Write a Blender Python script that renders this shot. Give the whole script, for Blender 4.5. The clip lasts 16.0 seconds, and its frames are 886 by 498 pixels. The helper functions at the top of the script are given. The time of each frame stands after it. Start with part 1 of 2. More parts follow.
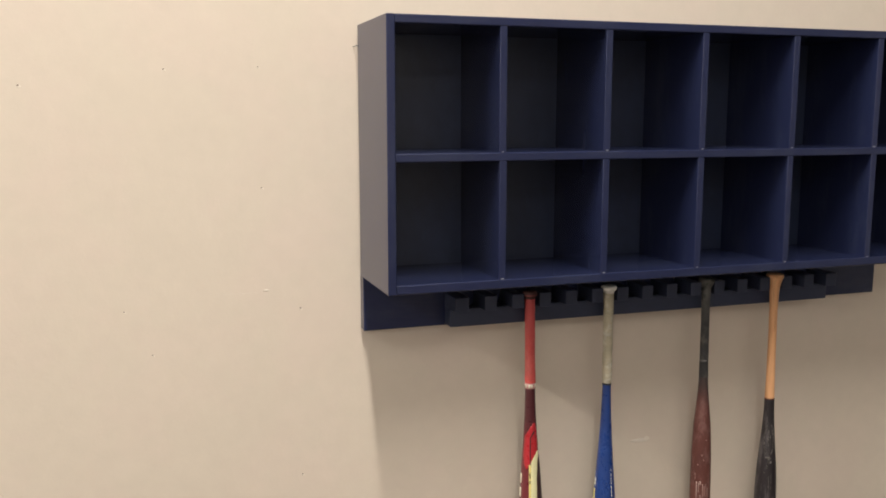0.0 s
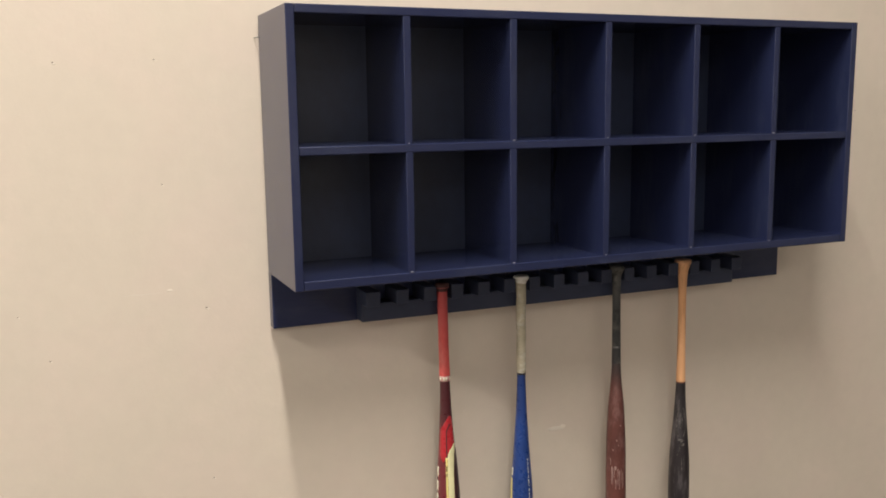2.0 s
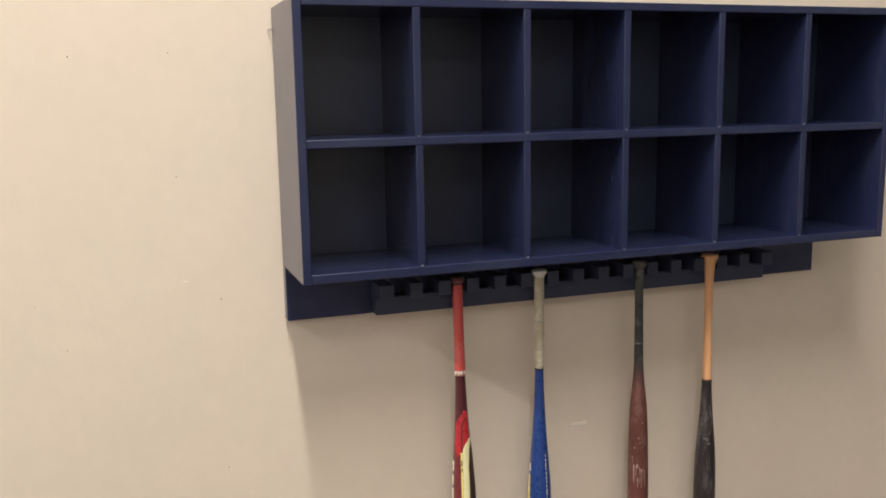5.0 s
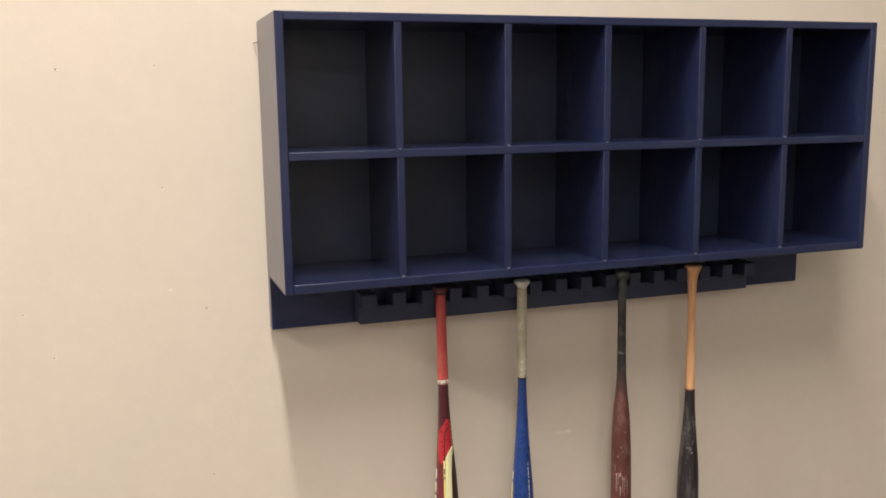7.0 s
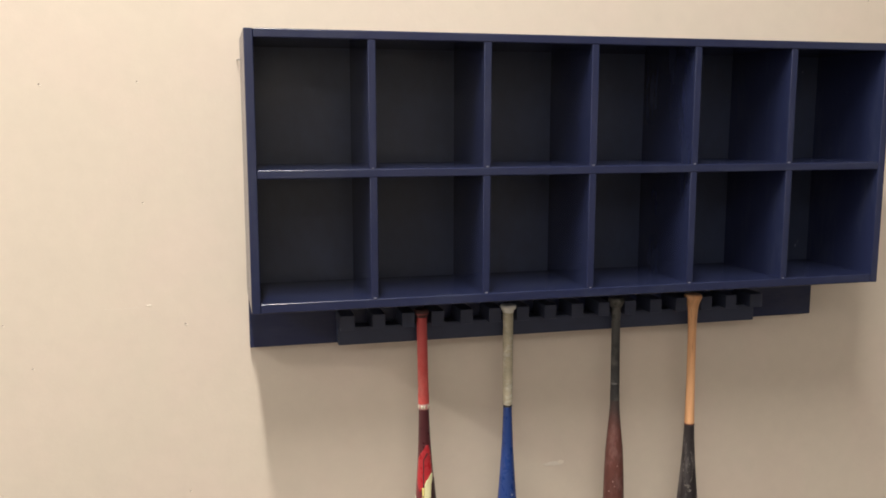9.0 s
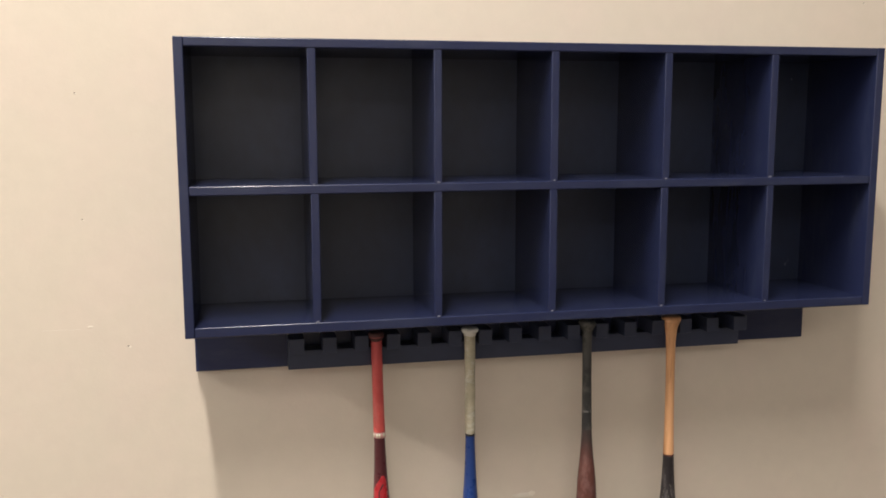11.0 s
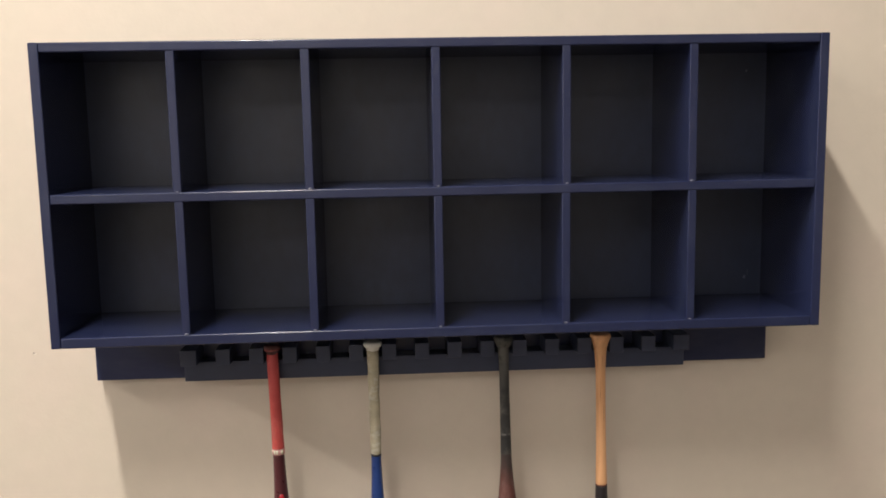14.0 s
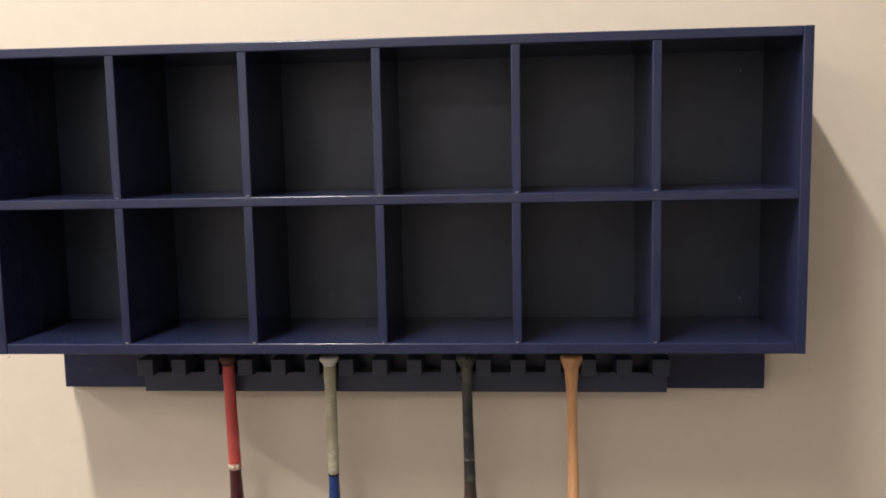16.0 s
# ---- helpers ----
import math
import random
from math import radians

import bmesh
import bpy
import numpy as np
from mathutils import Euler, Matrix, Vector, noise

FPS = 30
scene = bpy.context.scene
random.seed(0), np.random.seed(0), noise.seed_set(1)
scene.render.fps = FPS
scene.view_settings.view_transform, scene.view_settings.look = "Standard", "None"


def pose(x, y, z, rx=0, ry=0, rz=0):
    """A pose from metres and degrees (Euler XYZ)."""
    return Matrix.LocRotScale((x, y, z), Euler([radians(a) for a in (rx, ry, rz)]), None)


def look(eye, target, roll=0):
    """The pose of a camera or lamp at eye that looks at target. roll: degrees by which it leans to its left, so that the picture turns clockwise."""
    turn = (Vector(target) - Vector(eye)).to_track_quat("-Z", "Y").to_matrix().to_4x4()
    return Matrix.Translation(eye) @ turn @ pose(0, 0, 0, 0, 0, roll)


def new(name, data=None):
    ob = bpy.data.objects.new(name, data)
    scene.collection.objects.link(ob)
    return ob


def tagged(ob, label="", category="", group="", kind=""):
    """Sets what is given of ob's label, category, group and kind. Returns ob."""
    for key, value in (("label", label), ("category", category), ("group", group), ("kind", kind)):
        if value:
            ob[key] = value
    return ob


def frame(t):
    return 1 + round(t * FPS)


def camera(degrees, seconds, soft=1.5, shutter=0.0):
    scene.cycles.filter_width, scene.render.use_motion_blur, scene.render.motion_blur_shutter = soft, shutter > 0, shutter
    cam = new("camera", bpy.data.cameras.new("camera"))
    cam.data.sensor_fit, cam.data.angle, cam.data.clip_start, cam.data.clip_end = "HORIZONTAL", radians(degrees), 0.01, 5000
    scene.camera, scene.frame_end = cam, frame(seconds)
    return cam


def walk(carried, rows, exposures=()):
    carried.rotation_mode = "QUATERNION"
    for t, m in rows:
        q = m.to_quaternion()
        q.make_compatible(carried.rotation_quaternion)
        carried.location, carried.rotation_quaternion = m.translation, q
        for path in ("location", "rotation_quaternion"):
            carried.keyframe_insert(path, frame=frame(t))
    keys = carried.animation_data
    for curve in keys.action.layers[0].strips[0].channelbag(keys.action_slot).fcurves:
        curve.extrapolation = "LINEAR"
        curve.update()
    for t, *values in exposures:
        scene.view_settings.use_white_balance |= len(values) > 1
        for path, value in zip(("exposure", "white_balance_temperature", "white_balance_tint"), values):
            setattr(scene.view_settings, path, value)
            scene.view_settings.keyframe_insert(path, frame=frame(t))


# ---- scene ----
cam = camera(52.73, 16.0, soft=1.75)
PATH = [
    (0, (-0.5289, -1.9819, 1.6179), (0.0938, -0.1047, 1.3204), 0.01),
    (0.5, (-0.5058, -1.9953, 1.6169), (0.1446, -0.1281, 1.3156), -0.22),
    (1, (-0.5112, -1.9778, 1.6207), (0.2130, -0.1394, 1.3112), -0.19),
    (1.5, (-0.4908, -1.9785, 1.6128), (0.2630, -0.1517, 1.3050), -0.38),
    (2, (-0.4809, -1.9745, 1.6106), (0.2947, -0.1575, 1.2996), -0.73),
    (2.5, (-0.4751, -1.9830, 1.6162), (0.3006, -0.1666, 1.3015), -0.71),
    (3, (-0.4636, -1.9686, 1.6185), (0.3076, -0.1520, 1.2940), -0.70),
    (3.5, (-0.4527, -1.9697, 1.6179), (0.3041, -0.1490, 1.2829), -0.71),
    (4, (-0.4420, -1.9671, 1.6193), (0.2879, -0.1367, 1.2779), -0.84),
    (4.2, (-0.4282, -1.9701, 1.6165), (0.2822, -0.1314, 1.2781), -1.05),
    (6.3, (-0.2945, -2.0420, 1.6280), (0.3175, -0.1685, 1.2935), -0.32),
    (6.5, (-0.2923, -2.0476, 1.6239), (0.3273, -0.1741, 1.2980), -0.34),
    (7, (-0.3185, -2.0364, 1.6391), (0.3236, -0.1706, 1.3130), -0.75),
    (7.5, (-0.3424, -2.0193, 1.6396), (0.2825, -0.1466, 1.3190), -1.20),
    (8, (-0.2758, -2.0113, 1.6362), (0.3065, -0.1260, 1.3095), -1.00),
    (8.5, (-0.1618, -2.0249, 1.6440), (0.3807, -0.1252, 1.3327), 0.08),
    (9, (-0.0798, -2.0523, 1.6470), (0.4120, -0.1358, 1.3556), 0.02),
    (9.2, (-0.0585, -2.0536, 1.6515), (0.4249, -0.1352, 1.3625), -0.04),
    (11.3, (0.2056, -1.9622, 1.6585), (0.5826, -0.0165, 1.3901), -0.21),
    (11.5, (0.2515, -1.9737, 1.6536), (0.5931, -0.0207, 1.3906), -0.26),
    (12, (0.3395, -1.9844, 1.6520), (0.6463, -0.0269, 1.3806), -0.40),
    (12.5, (0.4071, -1.9412, 1.6484), (0.7258, 0.0137, 1.3715), -0.95),
    (13, (0.4850, -1.9034, 1.6536), (0.7964, 0.0543, 1.3884), -1.37),
    (13.5, (0.6089, -1.9103, 1.6536), (0.8518, 0.0569, 1.3874), -1.13),
    (14, (0.7306, -1.9136, 1.6548), (0.8426, 0.0649, 1.3849), -1.07),
    (14.5, (0.8106, -1.8869, 1.6491), (0.8653, 0.0935, 1.3756), -1.41),
    (15, (0.8572, -1.8223, 1.6380), (0.9160, 0.1630, 1.4032), -2.42),
    (15.5, (0.9865, -1.7868, 1.6324), (0.9262, 0.1997, 1.4082), -1.91),
    (16, (1.1080, -1.7998, 1.6318), (0.9442, 0.1795, 1.3960), -1.15),
]
# the film's camera darkens its picture a little in the first seconds
EXPOSURES = ((0, -0.19), (1, -0.09), (1.5, -0.10), (2.5, -0.26), (3.5, -0.22), (4.2, -0.18), (6.5, -0.08), (9, -0.04), (12, -0.06), (14, 0.0), (16, 0.04))
walk(cam, [(t, look(eye, target, roll)) for t, eye, target, roll in PATH], EXPOSURES)

# ---------------------------------------------------------------- light
# Two long strip lamps hang under the ceiling of the hall and run square to the wall; two unseen fill panels are added.
WALL_Y = 0.301
LAMP_Z = 5.20
# x, y of each lamp's middle, its length along x and along y, and its watts
LAMPS = ((-0.34, -1.98, 0.18, 2.6, 305.0), (-5.95, -1.35, 0.18, 1.9, 515.0), (-1.4, -5.9, 7.6, 1.9, 72.0), (-2.8, -8.7, 8.0, 1.5, 265.0))
world = bpy.data.worlds.new("hall_air")
scene.world = world
world.use_nodes = True
world.node_tree.nodes["Background"].inputs["Color"].default_value = (1.0, 0.93, 0.84, 1)
world.node_tree.nodes["Background"].inputs["Strength"].default_value = 0.0


def area_lamp(x, y, along_x, along_y, watts):
    data = bpy.data.lights.new("area_lamp", "AREA")
    data.shape, data.size, data.size_y, data.energy = "RECTANGLE", along_x, along_y, watts
    data.color = (1.0, 0.955, 0.90)
    ob = new("area_lamp", data)
    ob.matrix_world = pose(x, y, LAMP_Z)


for row in LAMPS:
    area_lamp(*row)


# ---------------------------------------------------------------- materials
def material(name, base, rough=0.5, vary=0.15, scale=6.0, bump=0.0, bump_scale=60.0, metal=0.0, second=None, second_mix=(0.55, 0.7),
             second_scale=9.0, stretch=(1, 1, 1), rough_vary=0.08, coat=0.0, fine=0.5, specular=0.5, fade=None, bump_detail=5.0):
    """Principled paint or wood: a base colour that varies at two scales, an optional second colour in patches, and fine relief."""
    m = bpy.data.materials.new(name)
    m.use_nodes = True
    nt = m.node_tree
    n, link = nt.nodes, nt.links.new
    bsdf = n["Principled BSDF"]
    coords = n.new("ShaderNodeTexCoord")
    mapping = n.new("ShaderNodeMapping")
    mapping.inputs["Scale"].default_value = stretch
    link(coords.outputs["Object"], mapping.inputs["Vector"])

    def noise_at(s, detail=4.0, rough_n=0.6):
        t = n.new("ShaderNodeTexNoise")
        t.inputs["Scale"].default_value, t.inputs["Detail"].default_value, t.inputs["Roughness"].default_value = s, detail, rough_n
        link(mapping.outputs["Vector"], t.inputs["Vector"])
        return t.outputs["Fac"]

    def ranged(fac, a, b, lo, hi):
        r = n.new("ShaderNodeMapRange")
        r.inputs["From Min"].default_value, r.inputs["From Max"].default_value = a, b
        r.inputs["To Min"].default_value, r.inputs["To Max"].default_value = lo, hi
        link(fac, r.inputs["Value"])
        return r.outputs["Result"]

    def times(a, b):
        q = n.new("ShaderNodeMath")
        q.operation = "MULTIPLY"
        link(a, q.inputs[0])
        link(b, q.inputs[1])
        return q.outputs[0]

    big = ranged(noise_at(scale), 0.3, 0.7, 1 - vary, 1 + vary)
    small = ranged(noise_at(scale * 14, 5), 0.3, 0.7, 1 - vary * fine, 1 + vary * fine)
    gain = times(big, small)
    mix = n.new("ShaderNodeVectorMath")
    mix.operation = "SCALE"
    if second:
        blend = n.new("ShaderNodeMix")
        blend.data_type = "RGBA"
        blend.inputs[6].default_value, blend.inputs[7].default_value = (*base, 1), (*second, 1)
        link(ranged(noise_at(second_scale, 6, 0.65), *second_mix, 0.0, 1.0), blend.inputs[0])
        link(blend.outputs[2], mix.inputs[0])
    else:
        mix.inputs[0].default_value = base
    link(gain, mix.inputs["Scale"])
    if fade:
        # an upper tone (painted shade on the red grip, stain elsewhere) that gives way to the base colour between two
        # heights, with a ragged edge
        start, stop, upper_tone = fade
        split = n.new("ShaderNodeSeparateXYZ")
        link(coords.outputs["Object"], split.inputs[0])
        ragged = n.new("ShaderNodeMath")
        ragged.operation = "ADD"
        link(split.outputs["Z"], ragged.inputs[0])
        link(ranged(noise_at(38, 5), 0.3, 0.7, -0.022, 0.022), ragged.inputs[1])
        over = n.new("ShaderNodeMix")
        over.data_type = "RGBA"
        over.inputs[7].default_value = (*upper_tone, 1)
        link(ranged(ragged.outputs[0], stop, start, 0.0, 0.92), over.inputs[0])
        link(mix.outputs[0], over.inputs[6])
        link(over.outputs[2], bsdf.inputs["Base Color"])
    else:
        link(mix.outputs[0], bsdf.inputs["Base Color"])
    link(ranged(noise_at(scale * 5), 0.3, 0.7, max(rough - rough_vary, 0.02), min(rough + rough_vary, 1)), bsdf.inputs["Roughness"])
    bsdf.inputs["Metallic"].default_value = metal
    bsdf.inputs["Coat Weight"].default_value = coat
    bsdf.inputs["Specular IOR Level"].default_value = specular
    if bump:
        b = n.new("ShaderNodeBump")
        b.inputs["Strength"].default_value, b.inputs["Distance"].default_value = 1.0, bump
        link(noise_at(bump_scale, bump_detail), b.inputs["Height"])
        link(b.outputs["Normal"], bsdf.inputs["Normal"])
    return m


WALL_PAINT = material("beige_wall_paint", (0.664, 0.578, 0.474), 0.62, 0.022, 1.6, 0.0005, 55, fine=0.8, specular=0.3, second=(0.667, 0.568, 0.472), second_mix=(0.45, 0.62), second_scale=3.2)
HALL_PAINT = material("pale_hall_paint", (0.77, 0.76, 0.75), 0.7, 0.04, 1.0)
EAST_PAINT = material("grey_hall_paint", (0.36, 0.36, 0.37), 0.7, 0.05, 1.0)
CEILING_PAINT = material("ceiling_paint", (0.72, 0.71, 0.68), 0.8, 0.04, 1.0)
FLOOR_BROWN = material("brown_hall_floor", (0.082, 0.066, 0.053), 0.7, 0.2, 2.0, 0.0006, 80)
NAVY = material("navy_satin_paint", (0.0165, 0.0215, 0.0580), 0.22, 0.06, 5.0, 0.00012, 9, rough_vary=0.02, fine=0.5, specular=0.5, bump_detail=1.0, stretch=(0.25, 1, 1), second=(0.0320, 0.0390, 0.0740), second_mix=(0.50, 0.78), second_scale=13)
NAVY_UPRIGHT = material("navy_satin_paint_upright", (0.0165, 0.0215, 0.0580), 0.22, 0.06, 5.0, 0.00012, 9, rough_vary=0.02, fine=0.5, specular=0.5, bump_detail=1.0, stretch=(1, 1, 0.25), second=(0.0320, 0.0390, 0.0740), second_mix=(0.50, 0.78), second_scale=13)
BACK_PAINT = material("charcoal_back_paint", (0.019, 0.026, 0.054), 0.36, 0.2, 3.0, 0.0002, 16, stretch=(1, 1, 0.6), second=(0.024, 0.032, 0.066), second_scale=5, rough_vary=0.05, bump_detail=2.0)
RACK_PAINT = material("dark_rack_paint", (0.026, 0.033, 0.064), 0.42, 0.14, 6.0, 0.0004, 40, stretch=(0.3, 1, 1))
CAULK = material("bare_caulk", (0.10, 0.105, 0.14), 0.45, 0.4, 60)
WORN = material("worn_scuff", (0.13, 0.14, 0.19), 0.4, 0.4, 90)
FAINT_WORN = material("faint_scuff", (0.045, 0.050, 0.075), 0.4, 0.4, 90)
HOLE = material("hole_shadow_plaster", (0.27, 0.21, 0.165), 0.9, 0.2, 200)
FILLER = material("pale_filler", (0.735, 0.655, 0.55), 0.8, 0.05, 40)
SCRATCH = material("scratched_wall_paint", (0.70, 0.63, 0.54), 0.7, 0.03, 40)
STEEL = material("dull_steel", (0.35, 0.33, 0.30), 0.4, 0.1, 60, metal=0.9)
HOUSING = material("white_lamp_housing", (0.8, 0.8, 0.78), 0.5, 0.03, 5)
# red grip: the shelf's shade is put into the colour as a darker upper end
RED_GRIP = material("red_grip_tape", (0.62, 0.085, 0.075), 0.6, 0.18, 14, 0.0006, 160, fade=(-0.05, -0.20, (0.42, 0.052, 0.052)), second=(0.72, 0.19, 0.165), second_mix=(0.44, 0.66), second_scale=20, stretch=(1, 1, 0.4))
PINK_RING = material("worn_pink_rubber", (0.30, 0.075, 0.072), 0.5, 0.2, 60)
RED_RING = material("pale_tape_ring", (0.56, 0.30, 0.27), 0.5, 0.15, 60, second=(0.48, 0.16, 0.14), second_scale=90)
MAROON = material("dark_maroon_lacquer", (0.155, 0.022, 0.028), 0.32, 0.12, 12, second=(0.19, 0.03, 0.034), coat=0.3, fade=(-0.36, -0.44, (0.060, 0.011, 0.015)))
RED_LACQUER = material("red_lacquer", (0.42, 0.020, 0.028), 0.3, 0.08, 12, coat=0.3)
BROWN_LACQUER = material("dark_brown_lacquer", (0.042, 0.018, 0.017), 0.35, 0.1, 20)
CREAM_LACQUER = material("cream_lacquer", (0.74, 0.70, 0.40), 0.35, 0.06, 20)
WHITE_LACQUER = material("white_lacquer", (0.74, 0.71, 0.55), 0.35, 0.06, 20)
YELLOW_LACQUER = material("pale_yellow_lacquer", (0.72, 0.62, 0.22), 0.35, 0.06, 20)
BLACK_LACQUER = material("black_lacquer", (0.018, 0.015, 0.016), 0.35, 0.1, 20)
DARK_KNOB = material("dark_worn_rubber", (0.07, 0.022, 0.02), 0.6, 0.2, 30)
BLUE_LACQUER = material("blue_lacquer", (0.012, 0.043, 0.19), 0.30, 0.08, 10, second=(0.015, 0.052, 0.22), coat=0.3, fine=0.15)
OLIVE_TAPE = material("dirty_grey_tape", (0.45, 0.40, 0.285), 0.75, 0.16, 22, 0.0008, 120, second=(0.56, 0.53, 0.44), second_mix=(0.52, 0.64), second_scale=40, stretch=(1, 1, 1.6))
PALE_KNOB = material("pale_worn_knob", (0.80, 0.78, 0.72), 0.45, 0.08, 30)
BLACK_TAPE = material("black_sticky_tape", (0.028, 0.027, 0.027), 0.65, 0.25, 20, 0.0007, 120, second=(0.11, 0.105, 0.09), second_mix=(0.5, 0.68), second_scale=24, fade=(-0.06, -0.14, (0.078, 0.075, 0.068)))
GREEN_TAPE = material("mottled_dark_tape", (0.090, 0.086, 0.078), 0.6, 0.3, 24, 0.0006, 120, second=(0.028, 0.030, 0.027), second_mix=(0.52, 0.58), second_scale=34)
MAROON_WOOD = material("scuffed_maroon_wood", (0.115, 0.036, 0.028), 0.5, 0.18, 10, 0.0003, 90, second=(0.24, 0.13, 0.115), second_mix=(0.50, 0.78), second_scale=44, stretch=(1, 1, 0.45), fade=(-0.30, -0.375, (0.040, 0.030, 0.028)))
GREY_TAPE = material("grey_tape_edge", (0.15, 0.145, 0.135), 0.6, 0.3, 60, second=(0.05, 0.05, 0.05), second_scale=60)
CHALK = material("chalk_smear", (0.17, 0.155, 0.14), 0.8, 0.5, 70, second=(0.04, 0.035, 0.03), second_mix=(0.42, 0.6), second_scale=120)
PALE_SCUFF = material("pale_scuff", (0.34, 0.23, 0.20), 0.7, 0.3, 90)
NATURAL_WOOD = material("natural_ash_wood", (0.76, 0.41, 0.205), 0.34, 0.10, 12, 0.0003, 80, second=(0.50, 0.25, 0.11), second_mix=(0.5, 0.75), second_scale=26, stretch=(1, 1, 0.07))
BURNT = material("burnt_reddish_paint", (0.11, 0.030, 0.018), 0.5, 0.2, 60)
GRAIN = material("dark_wood_grain", (0.46, 0.215, 0.09), 0.4, 0.2, 40, stretch=(1, 1, 0.1))
BLACK_WOOD = material("chalky_black_wood", (0.021, 0.016, 0.018), 0.45, 0.25, 14, 0.0003, 90, second=(0.15, 0.135, 0.135), second_mix=(0.50, 0.78), second_scale=55, stretch=(1, 1, 0.22))


# ---------------------------------------------------------------- mesh helpers
def mesh_of(bm, name, mat, smooth=False):
    bmesh.ops.recalc_face_normals(bm, faces=bm.faces)
    me = bpy.data.meshes.new(name)
    bm.to_mesh(me)
    bm.free()
    me.materials.append(mat)
    for p in me.polygons:
        p.use_smooth = smooth or max(abs(c) for c in p.normal) < 0.995
    return me


def part(name, bm, mat, parent, label="", smooth=False):
    ob = new(name, mesh_of(bm, name, mat, smooth))
    ob.parent = parent
    if label:
        tagged(ob, label)
    return ob


def board(x0, x1, y0, y1, z0, z1, bevel=0.0020, segments=5):
    """A sawn board with eased edges."""
    bm = bmesh.new()
    bmesh.ops.create_cube(bm, size=1.0, matrix=Matrix.Translation(((x0 + x1) / 2, (y0 + y1) / 2, (z0 + z1) / 2)) @ Matrix.Diagonal((x1 - x0, y1 - y0, z1 - z0, 1)))
    if bevel:
        bmesh.ops.bevel(bm, geom=list(bm.edges), offset=bevel, segments=segments, profile=0.5, affect="EDGES")
    return bm


def lathe(profile, steps=40, wobble=0.0, tag=0.0):
    """A turned form round the z axis from (z, radius) rows, closed at both ends. wobble: uneven wrapping."""
    bm = bmesh.new()
    rings = []
    for z, r in profile:
        ring = []
        for i in range(steps):
            a = 2 * math.pi * i / steps
            rr = r * (1 + wobble * noise.noise(Vector((math.cos(a) * 1.2, math.sin(a) * 1.2, z * 45 + tag))))
            ring.append(bm.verts.new((rr * math.sin(a), -rr * math.cos(a), z)))
        rings.append(ring)
    for a, b in zip(rings, rings[1:]):
        for i in range(steps):
            bm.faces.new((a[i], a[(i + 1) % steps], b[(i + 1) % steps], b[i]))
    bm.faces.new(rings[0])
    bm.faces.new(rings[-1])
    return bm


def radius_at(profile, z):
    rows = sorted(profile)
    return float(np.interp(z, [q[0] for q in rows], [q[1] for q in rows]))


def smooth_profile(rows, count=40):
    """A gliding curve through (z, radius) rows, from the first to the last."""
    zs, rs = [q[0] for q in rows], [q[1] for q in rows]
    out = []
    for i in range(count + 1):
        f = i / count * (len(rows) - 1)
        k = min(int(f), len(rows) - 2)
        u = f - k
        p = [rs[max(k - 1, 0)], rs[k], rs[k + 1], rs[min(k + 2, len(rows) - 1)]]
        r = 0.5 * (2 * p[1] + (p[2] - p[0]) * u + (2 * p[0] - 5 * p[1] + 4 * p[2] - p[3]) * u * u + (3 * p[1] - p[0] - 3 * p[2] + p[3]) * u ** 3)
        out.append((zs[k] + (zs[k + 1] - zs[k]) * u, r))
    return out


def wrapped(profile, rows, lift=0.0006, across=8, along=5):
    """A thin printed patch that follows a turned form: rows of (z, first angle, last angle) in degrees."""
    bm = bmesh.new()
    lines = []
    for (z0, a0, b0), (z1, a1, b1) in zip(rows, rows[1:]):
        for k in range(along + (rows[-1][0] == z1)):
            u = k / along
            z, a, b = z0 + (z1 - z0) * u, a0 + (a1 - a0) * u, b0 + (b1 - b0) * u
            line = []
            for i in range(across + 1):
                t = radians(a + (b - a) * i / across)
                r = radius_at(profile, z) + lift
                line.append(bm.verts.new((r * math.sin(t), -r * math.cos(t), z)))
            lines.append(line)
    for p, q in zip(lines, lines[1:]):
        for i in range(across):
            bm.faces.new((p[i], p[i + 1], q[i + 1], q[i]))
    top = bmesh.ops.extrude_face_region(bm, geom=list(bm.faces))
    for v in top["geom"]:
        if isinstance(v, bmesh.types.BMVert):
            s = (math.hypot(v.co.x, v.co.y) - 2 * lift) / math.hypot(v.co.x, v.co.y)
            v.co.x, v.co.y = v.co.x * s, v.co.y * s
    return bm


def blob(x, y, z, rx, ry, rz, seed=0, steps=2):
    """A small uneven lump."""
    bm = bmesh.new()
    bmesh.ops.create_icosphere(bm, subdivisions=steps, radius=1.0)
    for v in bm.verts:
        k = 1 + 0.35 * noise.noise(v.co * 1.7 + Vector((seed * 3.1, seed * 1.7, seed)))
        v.co = Vector((x + v.co.x * rx * k, y + v.co.y * ry * k, z + v.co.z * rz * k))
    return bm


# ---------------------------------------------------------------- the hall
def slab(name, bm, mat, label, category):
    return tagged(new(name, mesh_of(bm, name, mat)), label, category, kind="structure")


# Everything but wall_north is unseen, added to close the hall and bounce light.
X0, X1, Y0, TOP = -8.5, 5.5, -10.5, 5.6
wall_north = slab("wall_north", board(X0, X1, WALL_Y, WALL_Y + 0.2, 0, TOP, 0), WALL_PAINT, "smooth beige painted wall with small nail holes", "wall")
slab("wall_south", board(X0, X1, Y0 - 0.2, Y0, 0, TOP, 0), HALL_PAINT, "plain pale unseen wall added to close the hall", "wall")
slab("wall_west", board(X0 - 0.2, X0, Y0 - 0.2, WALL_Y + 0.2, 0, TOP, 0), HALL_PAINT, "plain pale unseen wall added to close the hall", "wall")
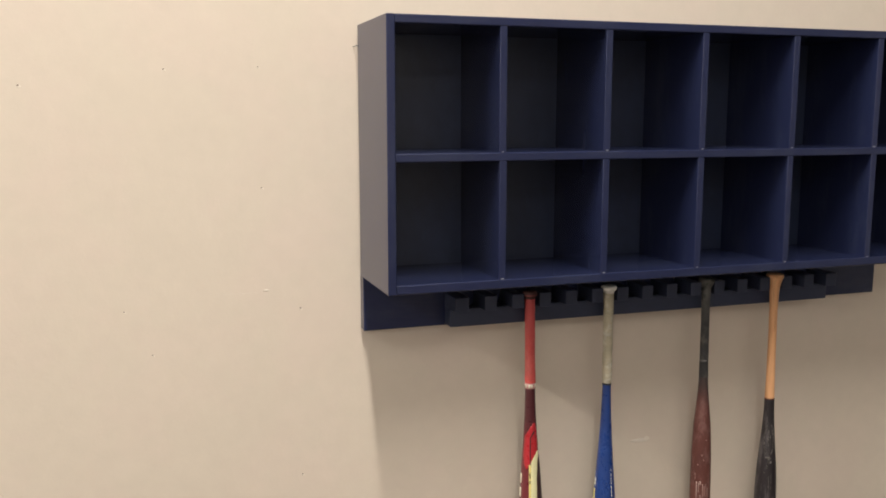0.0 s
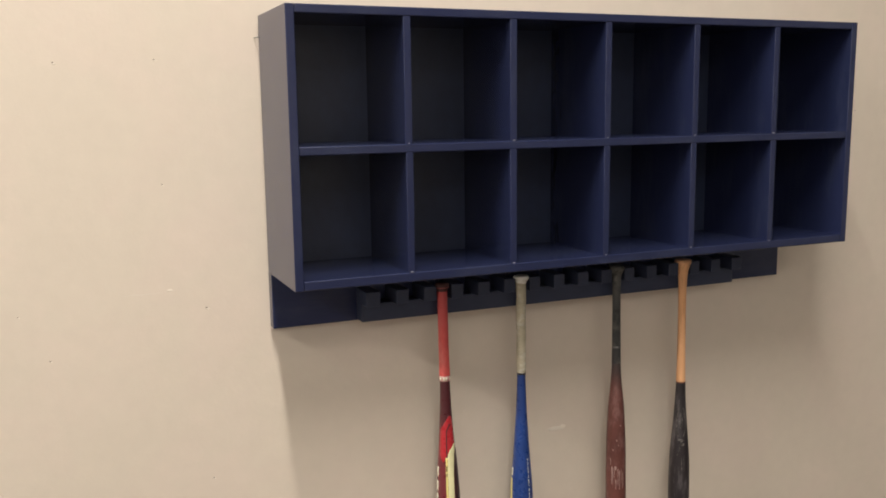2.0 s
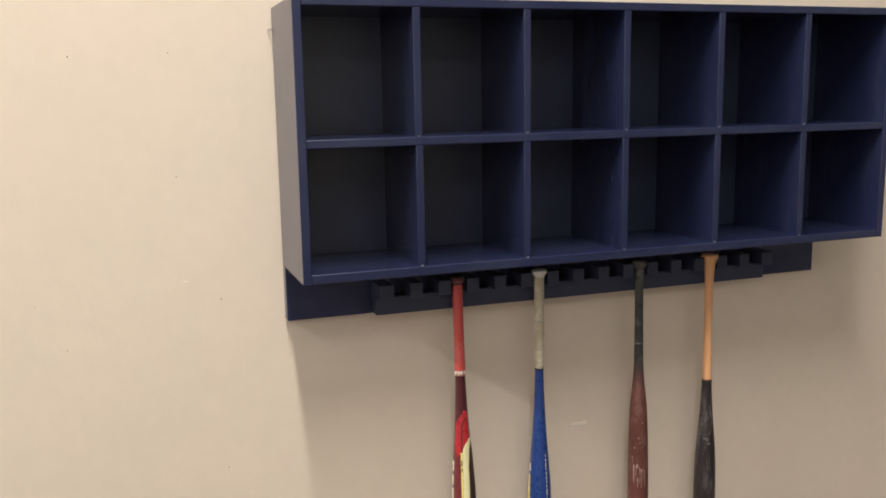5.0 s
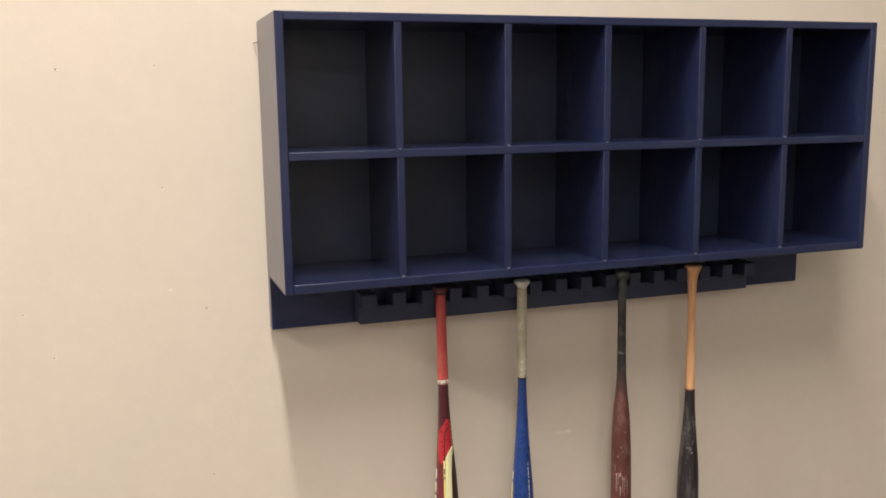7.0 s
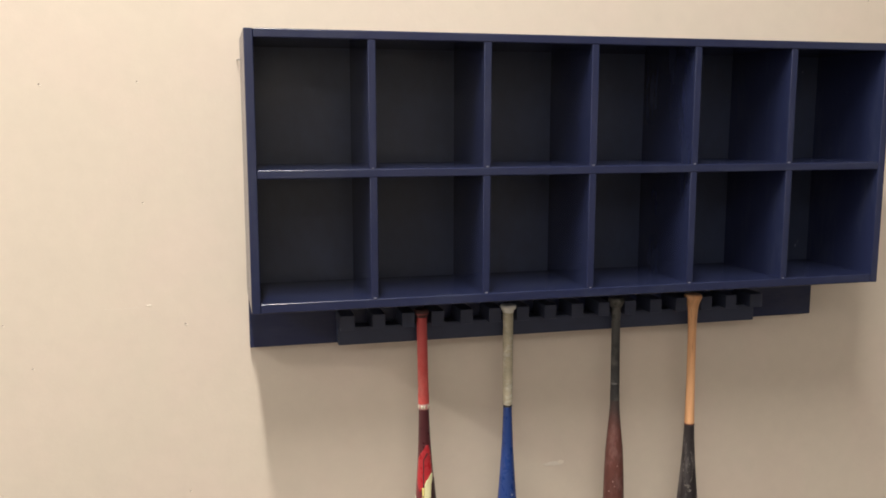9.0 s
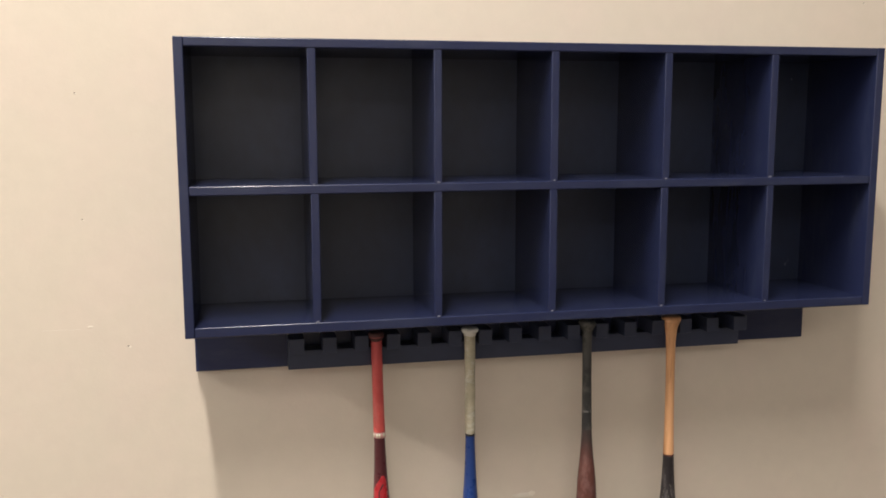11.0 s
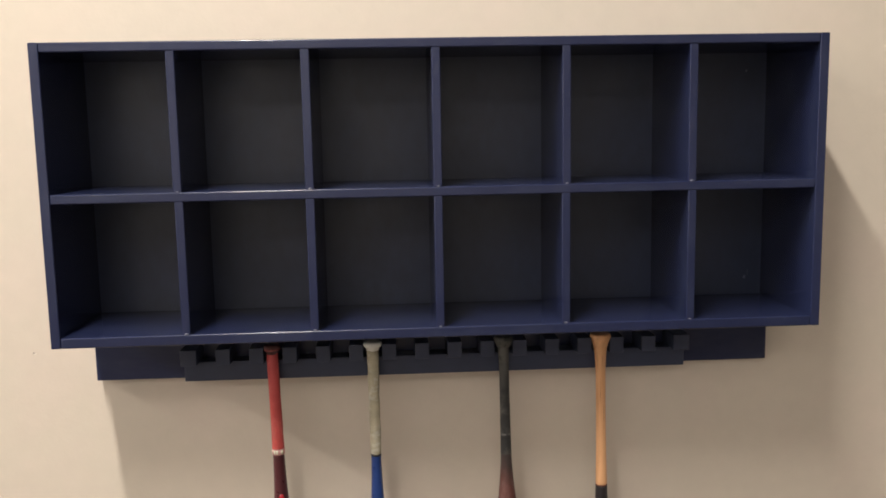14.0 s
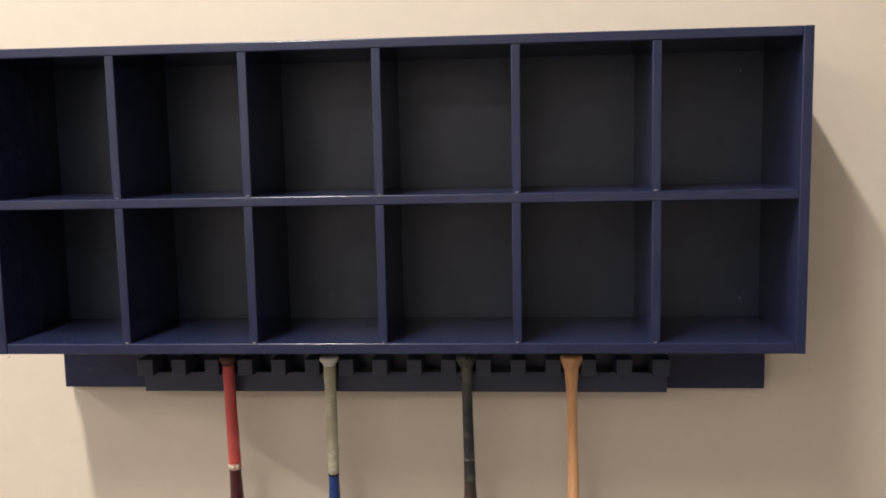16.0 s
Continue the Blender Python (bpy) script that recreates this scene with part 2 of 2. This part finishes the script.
# unseen east wall, grey so that less light bounces from the right
slab("wall_east", board(X1, X1 + 0.2, Y0 - 0.2, WALL_Y + 0.2, 0, TOP, 0), EAST_PAINT, "plain grey unseen wall added to limit light from the right", "wall")
slab("floor", board(X0 - 0.2, X1 + 0.2, Y0 - 0.2, WALL_Y + 0.2, -0.15, 0, 0), FLOOR_BROWN, "plain dark brown floor of the hall", "floor")
slab("ceiling", board(X0 - 0.2, X1 + 0.2, Y0 - 0.2, WALL_Y + 0.2, TOP, TOP + 0.15, 0), CEILING_PAINT, "plain white painted ceiling of the hall", "ceiling")

# lamp housings; the broad panels are added fill, with no known fitting
for lx, ly, wide, long, watts in LAMPS:
    broad = min(wide, long) > 1
    lamp = tagged(new("fill_panel" if broad else "strip_light"), "broad unseen fill panel added below the ceiling" if broad else "long white strip light hung below the ceiling",
                  "ceiling light", "lights in the hall")
    lamp.matrix_world = pose(lx, ly, LAMP_Z + 0.06)
    part("housing", board(-wide / 2 - 0.02, wide / 2 + 0.02, -long / 2 - 0.02, long / 2 + 0.02, -0.05, 0.05, 0.006), HOUSING, lamp)
    for end in (-0.4, 0.4):
        hx, hy = (wide * end, 0) if wide > long else (0, long * end)
        part("hanger", board(hx - 0.006, hx + 0.006, hy - 0.006, hy + 0.006, 0.05, TOP - LAMP_Z - 0.06, 0.001), STEEL, lamp)

# holes, dents and scratches in the wall's paint; the holes' inner shade is a dark colour on small lumps
for i, (x, z, s) in enumerate(((-0.4782, 1.7255, 0.0032), (-0.2536, 1.4350, 0.0026), (-0.1632, 1.1190, 0.0034), (-0.2545, 1.7345, 0.0024), (-0.5340, 1.0240, 0.0026),
                               (-0.1682, 0.6650, 0.0026), (-0.799, 1.684, 0.0036), (-0.596, 1.138, 0.0022), (2.02, 1.585, 0.0030), (1.8385, 1.9920, 0.0030))):
    part("nail_hole", blob(x, WALL_Y, z, s * 0.8, 0.0008, s * 0.6, i), HOLE, wall_north, "small nail hole with its inner shade painted dark")
    part("plaster_rim", blob(x + s * 0.6, WALL_Y, z - s * 0.9, s * 1.3, 0.0010, s * 0.7, i + 9), FILLER, wall_north, "pale chipped plaster")
part("filler_smear", blob(0.882, WALL_Y, 0.640, 0.0100, 0.0006, 0.0072, 31, 3), FILLER, wall_north, "pale smear of filler")
part("filler_smear", blob(0.860, WALL_Y, 0.6375, 0.030, 0.0006, 0.0062, 33, 3), SCRATCH, wall_north, "faint drawn-out smear of filler")
part("filler_smear", blob(-0.250, WALL_Y, 1.171, 0.007, 0.0008, 0.003, 32, 3), FILLER, wall_north, "pale smear of filler")
part("scratch", board(-0.36, -0.27, WALL_Y - 0.0003, WALL_Y + 0.001, 1.1660, 1.1667, 0), SCRATCH, wall_north, "faint pale scratch")
nail = tagged(new("nail"), "small bent steel nail driven into the beige wall", "nail")
nail.matrix_world = pose(-0.0130, WALL_Y, 1.7895, 0, 0, 14)
stem = lathe([(-0.008, 0.0011), (0.0200, 0.0011)], 10)
bmesh.ops.rotate(stem, verts=stem.verts, cent=(0, 0, 0), matrix=Matrix.Rotation(radians(88), 3, "X"))
part("shank", stem, STEEL, nail)
head = lathe([(0.0196, 0.0012), (0.0200, 0.0022), (0.0210, 0.0022), (0.0214, 0.0012)], 12)
bmesh.ops.rotate(head, verts=head.verts, cent=(0, 0, 0), matrix=Matrix.Rotation(radians(88), 3, "X"))
part("head", head, STEEL, nail)

# ---------------------------------------------------------------- the cubby shelf
CW, CB, CT, T = 1.682, 1.1985, 1.842, 0.0205
BACK = 0.279
SHELF0, SHELF1 = 1.508, 1.529
FLOOR1, ROOF0 = 1.2215, 1.8215
PITCH, FIRST = 0.2765, 0.2795
cubby = tagged(new("cubby_shelf"), "navy painted wooden wall shelf with twelve empty open cubbies", "shelf")
part("back_panel", board(0.006, CW - 0.008, BACK, WALL_Y, CB + 0.004, CT - 0.004, 0), BACK_PAINT, cubby, "matt charcoal back panel")
part("top_board", board(T - 0.0055, CW - T, 0.0004, BACK, ROOF0, CT, 0.0032), NAVY, cubby)
part("bottom_board", board(T - 0.0055, CW - T, 0.0006, BACK, CB, FLOOR1, 0.0030), NAVY, cubby)
for x in (-0.0055, CW - T):
    part("side_board", board(x, x + T, 0, BACK + 0.005, CB, CT), NAVY_UPRIGHT, cubby)
part("middle_board", board(T - 0.0055, CW - T, 0.0008, BACK, SHELF0, SHELF1, 0.0032), NAVY, cubby)
for i in range(5):
    x = FIRST + PITCH * i
    up, low = 0.0015 * math.sin(i * 2.3), 0.0018 * math.sin(i * 1.7 + 1)
    part("divider", board(x + up - 0.0092, x + up + 0.0092, 0.0016, BACK, SHELF1 - 0.004, ROOF0 + 0.004), NAVY_UPRIGHT, cubby)
    part("divider", board(x + low - 0.0092, x + low + 0.0092, 0.0016, BACK, FLOOR1 - 0.004, SHELF0 + 0.004), NAVY_UPRIGHT, cubby)
    for k, z in enumerate((SHELF1, FLOOR1)):
        s = 0.55 + 0.4 * abs(math.sin(i * 1.9 + k * 2.1))
        part("caulk", blob(x + (up, low)[k] + 0.001 * math.sin(i + k), 0.0022, z + 0.001, 0.0050 * s, 0.0026, 0.0026 * s, i * 2 + k), CAULK, cubby, "pale dab of unpainted caulk")
part("scuff", blob(1.619, BACK, 1.264, 0.0035, 0.0006, 0.0045, 41), WORN, cubby, "small pale scuff")
part("scuff", blob(1.627, BACK, 1.276, 0.0022, 0.0005, 0.008, 42), FAINT_WORN, cubby, "faint pale scratch")
part("scuff", blob(1.611, BACK, 1.779, 0.0022, 0.0006, 0.0030, 43), WORN, cubby, "small pale scuff")

# ---------------------------------------------------------------- the bat rack below
RX0, RX1 = 0.2215, 1.4465
NOTCH0, STEP, NOTCH = 0.2820, 0.0788, 0.0448
BACKER_Y = 0.266
rack = tagged(new("bat_rack"), "dark navy wooden bat rack with notched fingers below the cubbies", "rack")
part("backer_board", board(-0.003, 1.6755, BACKER_Y, WALL_Y, 1.053, CB - 0.001), NAVY, rack, "navy backer board screwed to the wall")
part("support_bar", board(RX0, RX1, 0.217, BACKER_Y, 1.057, 1.1045, 0.002), RACK_PAINT, rack)
edges = [RX0] + [NOTCH0 + STEP * i + s * NOTCH / 2 for i in range(15) for s in (-1, 1)] + [RX1]
for i in range(16):
    part("finger", board(edges[2 * i], edges[2 * i + 1], 0.177, BACKER_Y, 1.1047, 1.1435, 0.0018), RACK_PAINT, rack)


# ---------------------------------------------------------------- bats
REST, SINK = 1.1437, 0.0060


def bat_thing(x, lean, label, y=0.186):
    ob = tagged(new("baseball_bat"), label, "baseball bat", "bats hanging in the rack")
    ob.matrix_world = pose(x, y, REST, 0, lean, 0)
    return ob


def knob_rows(r, neck, high=0.013):
    """The knob is wedged a little way down between two fingers of the rack, whose tops are at z = 0."""
    rows = [(-0.010, neck), (-0.003, neck * 1.15), (0.0, r * 0.92), (0.0025, r), (high * 0.65, r), (high * 0.9, r * 0.9), (high, r * 0.7)]
    return [(z - SINK, w) for z, w in rows]


def barrel_end(z, r):
    return [(z, r), (z - 0.05, r), (z - 0.062, r * 0.97), (z - 0.070, r * 0.85), (z - 0.074, r * 0.6), (z - 0.075, r * 0.2)]


# red bat
red = bat_thing(0.4365, -1.1, "red and maroon baseball bat with a faded red grip with shade painted into its upper end")
body = smooth_profile([(-0.20, 0.0130), (-0.27, 0.0138), (-0.32, 0.0152), (-0.37, 0.0175), (-0.45, 0.0226), (-0.53, 0.0285), (-0.59, 0.0318), (-0.66, 0.0328), (-0.72, 0.0330)], 48)
part("knob", lathe(knob_rows(0.0190, 0.0138)), DARK_KNOB, red, "dark worn knob", True)
part("knob_ring", lathe([(-0.0072, 0.0172), (-0.0066, 0.0188), (-0.0048, 0.0195), (-0.0038, 0.0191)]), PINK_RING, red, "pinkish worn rim", True)
part("grip", lathe(smooth_profile([(-0.006, 0.0142), (-0.03, 0.0136), (-0.12, 0.0138), (-0.19, 0.0140), (-0.250, 0.0146)], 60), 40, 0.035, 1.0), RED_GRIP, red, "faded red grip with shade painted into its upper end", True)
part("grip_ring", lathe([(-0.250, 0.0146), (-0.2505, 0.0153), (-0.2645, 0.0154), (-0.265, 0.0147)], 40, 0.02), RED_RING, red, "pale tape ring", True)
ring = [(-0.26, 0.0154), (-0.24, 0.0154)]
for a, b in ((-82, -62), (-40, -22), (-14, 2), (30, 52)):
    part("print_bar", wrapped(ring, [(-0.2525, a, b), (-0.262, a, b)], 0.0005, 4, 2), WHITE_LACQUER, red, "white bar of print", True)
part("barrel", lathe(body + barrel_end(-0.73, 0.0330)), MAROON, red, "", True)
part("chevron", wrapped(body, [(-0.362, 0, 22), (-0.380, -36, 40), (-0.400, -76, 46), (-0.440, -80, 44), (-0.458, -78, 2), (-0.478, -66, -30), (-0.490, -52, -44)]), RED_LACQUER, red, "bright red painted chevron", True)
part("chevron_line", wrapped(body, [(-0.384, 2, 16), (-0.402, -26, -18), (-0.450, -28, -21), (-0.482, -26, -22)], 0.0010), BLACK_LACQUER, red, "thin dark line", True)
part("panel", wrapped(body, [(-0.441, 30, 46), (-0.458, -4, 40), (-0.470, -18, 28), (-0.52, -20, 14), (-0.62, -21, 9), (-0.72, -21, 8)], 0.0009), CREAM_LACQUER, red, "pale yellow painted panel", True)
part("panel_edge", wrapped(body, [(-0.478, -33, -20), (-0.50, -32, -21), (-0.62, -31, -22), (-0.72, -31, -22)], 0.0011), YELLOW_LACQUER, red, "pale yellow stripe", True)
part("side_band", wrapped(body, [(-0.458, 44, 80), (-0.48, 28, 84), (-0.52, 18, 86), (-0.62, 12, 86), (-0.72, 10, 86)], 0.0008), BROWN_LACQUER, red, "dark brown side band", True)
for z0, z1 in ((-0.500, -0.516), (-0.522, -0.530)):
    part("mark", wrapped(body, [(z0, -29, -24), (z1, -29, -24)], 0.0015), BLACK_LACQUER, red, "small dark bar of print", True)
for z0, z1 in ((-0.508, -0.535), (-0.548, -0.575), (-0.585, -0.62)):
    part("print_bar", wrapped(body, [(z0, -100, -84), (z1, -100, -84)], 0.0008), WHITE_LACQUER, red, "white bar of print", True)

# blue bat
blue = bat_thing(0.6755, -0.3, "blue baseball bat with a dirty grey taped grip")
body = smooth_profile([(-0.20, 0.0118), (-0.27, 0.0120), (-0.31, 0.0128), (-0.39, 0.0160), (-0.475, 0.0213), (-0.56, 0.0274), (-0.61, 0.0314), (-0.67, 0.0332), (-0.72, 0.0333)], 48)
part("knob", lathe(knob_rows(0.0222, 0.0142, 0.012)), PALE_KNOB, blue, "pale worn knob", True)
part("grip", lathe(smooth_profile([(-0.004, 0.0150), (-0.02, 0.0142), (-0.08, 0.0134), (-0.18, 0.0132), (-0.273, 0.0130)], 90), 40, 0.085, 7.0), OLIVE_TAPE, blue, "dirty grey wound tape grip", True)
part("grip_ring", lathe([(-0.2725, 0.0124), (-0.273, 0.0129), (-0.278, 0.0129), (-0.2785, 0.0122)], 40), BLACK_LACQUER, blue, "dark thin ring", True)
part("barrel", lathe(body + barrel_end(-0.73, 0.0333)), BLUE_LACQUER, blue, "", True)
for k in range(13):
    z0 = -0.521 - k * 0.0125
    part("print_bar", wrapped(body, [(z0, 13, 16), (z0 - 0.0065 - 0.002 * (k % 3), 13, 16)]), WHITE_LACQUER, blue, "white bar of print", True)
part("side_patch", wrapped(body, [(-0.553, -104, -92), (-0.574, -104, -89)]), WHITE_LACQUER, blue, "white printed patch", True)
part("side_stripe", wrapped(body, [(-0.584, -104, -90), (-0.62, -104, -86), (-0.70, -104, -85)]), YELLOW_LACQUER, blue, "yellow side stripe", True)

# maroon wooden bat
dark = bat_thing(0.991, -0.9, "scuffed maroon wooden baseball bat with a black taped handle")
body = smooth_profile([(-0.22, 0.0122), (-0.27, 0.0128), (-0.31, 0.0140), (-0.35, 0.0168), (-0.395, 0.0212), (-0.43, 0.0246), (-0.52, 0.0282), (-0.60, 0.0296), (-0.66, 0.0300), (-0.72, 0.0302)], 48)
part("knob", lathe(knob_rows(0.0228, 0.0165, 0.016)), GREEN_TAPE, dark, "dark worn knob", True)
part("handle_tape", lathe(smooth_profile([(-0.004, 0.0178), (-0.02, 0.0140), (-0.045, 0.0126), (-0.06, 0.0116)], 30), 40, 0.03, 3.0), GREEN_TAPE, dark, "mottled dark tape", True)
part("grip", lathe(smooth_profile([(-0.055, 0.0120), (-0.10, 0.0118), (-0.16, 0.0120), (-0.23, 0.0126), (-0.26, 0.0129), (-0.285, 0.0134)], 60), 40, 0.03, 5.0), BLACK_TAPE, dark, "black sticky tape grip", True)
part("tape_ring", lathe([(-0.232, 0.0124), (-0.233, 0.0129), (-0.237, 0.0130), (-0.238, 0.0125)], 40, 0.05), GREY_TAPE, dark, "grey worn tape edge", True)
part("barrel", lathe(body + barrel_end(-0.73, 0.0302)), MAROON_WOOD, dark, "", True)
for z, a, h, w in ((-0.515, -30, 0.005, 8), (-0.545, -52, 0.005, 7), (-0.60, -56, 0.055, 6), (-0.603, -44, 0.030, 4), (-0.598, -36, 0.012, 10), (-0.64, -34, 0.03, 5), (-0.47, -5, 0.004, 8), (-0.607, -22, 0.05, 3), (-0.612, -12, 0.06, 3), (-0.605, -2, 0.045, 2), (-0.62, 8, 0.05, 3), (-0.575, -66, 0.02, 4), (-0.53, -20, 0.004, 5)):
    part("scuff", wrapped(body, [(z, a - w / 2, a + w / 2), (z - h / 2, a - w / 2 + 2, a + w / 2 + 1), (z - h, a - w / 3, a + w / 3)], 0.0006, 3, 2), PALE_SCUFF, dark, "pale scuff", True)

# natural and black wooden bat
ash = bat_thing(1.2285, -0.7, "wooden baseball bat with natural handle and chalky black barrel")
body = smooth_profile([(-0.374, 0.0144), (-0.42, 0.0157), (-0.46, 0.0179), (-0.50, 0.0208), (-0.545, 0.0245), (-0.60, 0.0288), (-0.65, 0.0312), (-0.69, 0.0322), (-0.72, 0.0325)], 48)
part("handle", lathe([(q, w) for q, w in smooth_profile([(-0.002, 0.0246), (-0.012, 0.0210), (-0.023, 0.0172), (-0.039, 0.0146), (-0.07, 0.0127), (-0.13, 0.0119), (-0.24, 0.0122), (-0.32, 0.0132), (-0.376, 0.0143)], 60)]), NATURAL_WOOD, ash, "bare natural wood handle", True)
part("knob", lathe([(-0.0055, 0.0236), (-0.003, 0.0252), (0.003, 0.0254), (0.007, 0.0238), (0.0085, 0.0190)]), NATURAL_WOOD, ash, "bare natural wood knob", True)
part("barrel", lathe(body + barrel_end(-0.73, 0.0325)), BLACK_WOOD, ash, "chalky black barrel", True)
part("burnt_ring", lathe([(-0.3735, 0.0142), (-0.3742, 0.0147), (-0.3768, 0.0148), (-0.3775, 0.0144)]), BURNT, ash, "dark reddish ring at the paint line", True)
neck = [(-0.376, 0.0143), (-0.32, 0.0132), (-0.24, 0.0122), (-0.13, 0.0119), (-0.07, 0.0127), (-0.039, 0.0146), (-0.023, 0.0172)]
for z, a, h, w in ((-0.030, -44, 0.050, 5), (-0.045, 8, 0.030, 4), (-0.100, -14, 0.055, 4), (-0.135, -20, 0.030, 5), (-0.060, -78, 0.040, 5), (-0.170, 20, 0.040, 3)):
    part("grain_streak", wrapped(neck, [(z, a - w / 6, a + w / 6), (z - h * 0.5, a - w / 2, a + w / 2), (z - h, a - w / 6, a + w / 6)], 0.0003, 3, 4), GRAIN, ash, "darker streak of wood grain", True)
# a chalky oval where the maker's mark has rubbed off, and scuffs round it
for side in (-1, 1):
    oval = []
    for k in range(9):
        u = -0.88 + 1.76 * k / 8
        a = -28 + side * 36 * math.sqrt(1 - u * u) + 3 * math.sin(k * 2.1 + side)
        half = 2.2 + 1.6 * abs(math.sin(k * 1.3 + side))
        oval.append((-0.500 - 0.052 * u, a - half, a + half))
    part("chalk_oval", wrapped(body, oval, 0.0004, 3, 3), CHALK, ash, "chalky rubbed oval", True)
for z, a, h, w in ((-0.470, -30, 0.050, 8), (-0.485, -16, 0.032, 7), (-0.494, -40, 0.024, 6), (-0.553, -30, 0.010, 46), (-0.566, -20, 0.008, 34), (-0.578, -34, 0.012, 12), (-0.600, -50, 0.006, 9), (-0.612, -24, 0.045, 4), (-0.606, -10, 0.050, 3), (-0.430, -52, 0.030, 4)):
    part("scuff", wrapped(body, [(z, a - w / 2, a + w / 4), (z - h * 0.4, a - w / 3, a + w / 2), (z - h, a - w / 6, a + w / 6)], 0.0004, 4, 3), CHALK, ash, "chalky scuff", True)
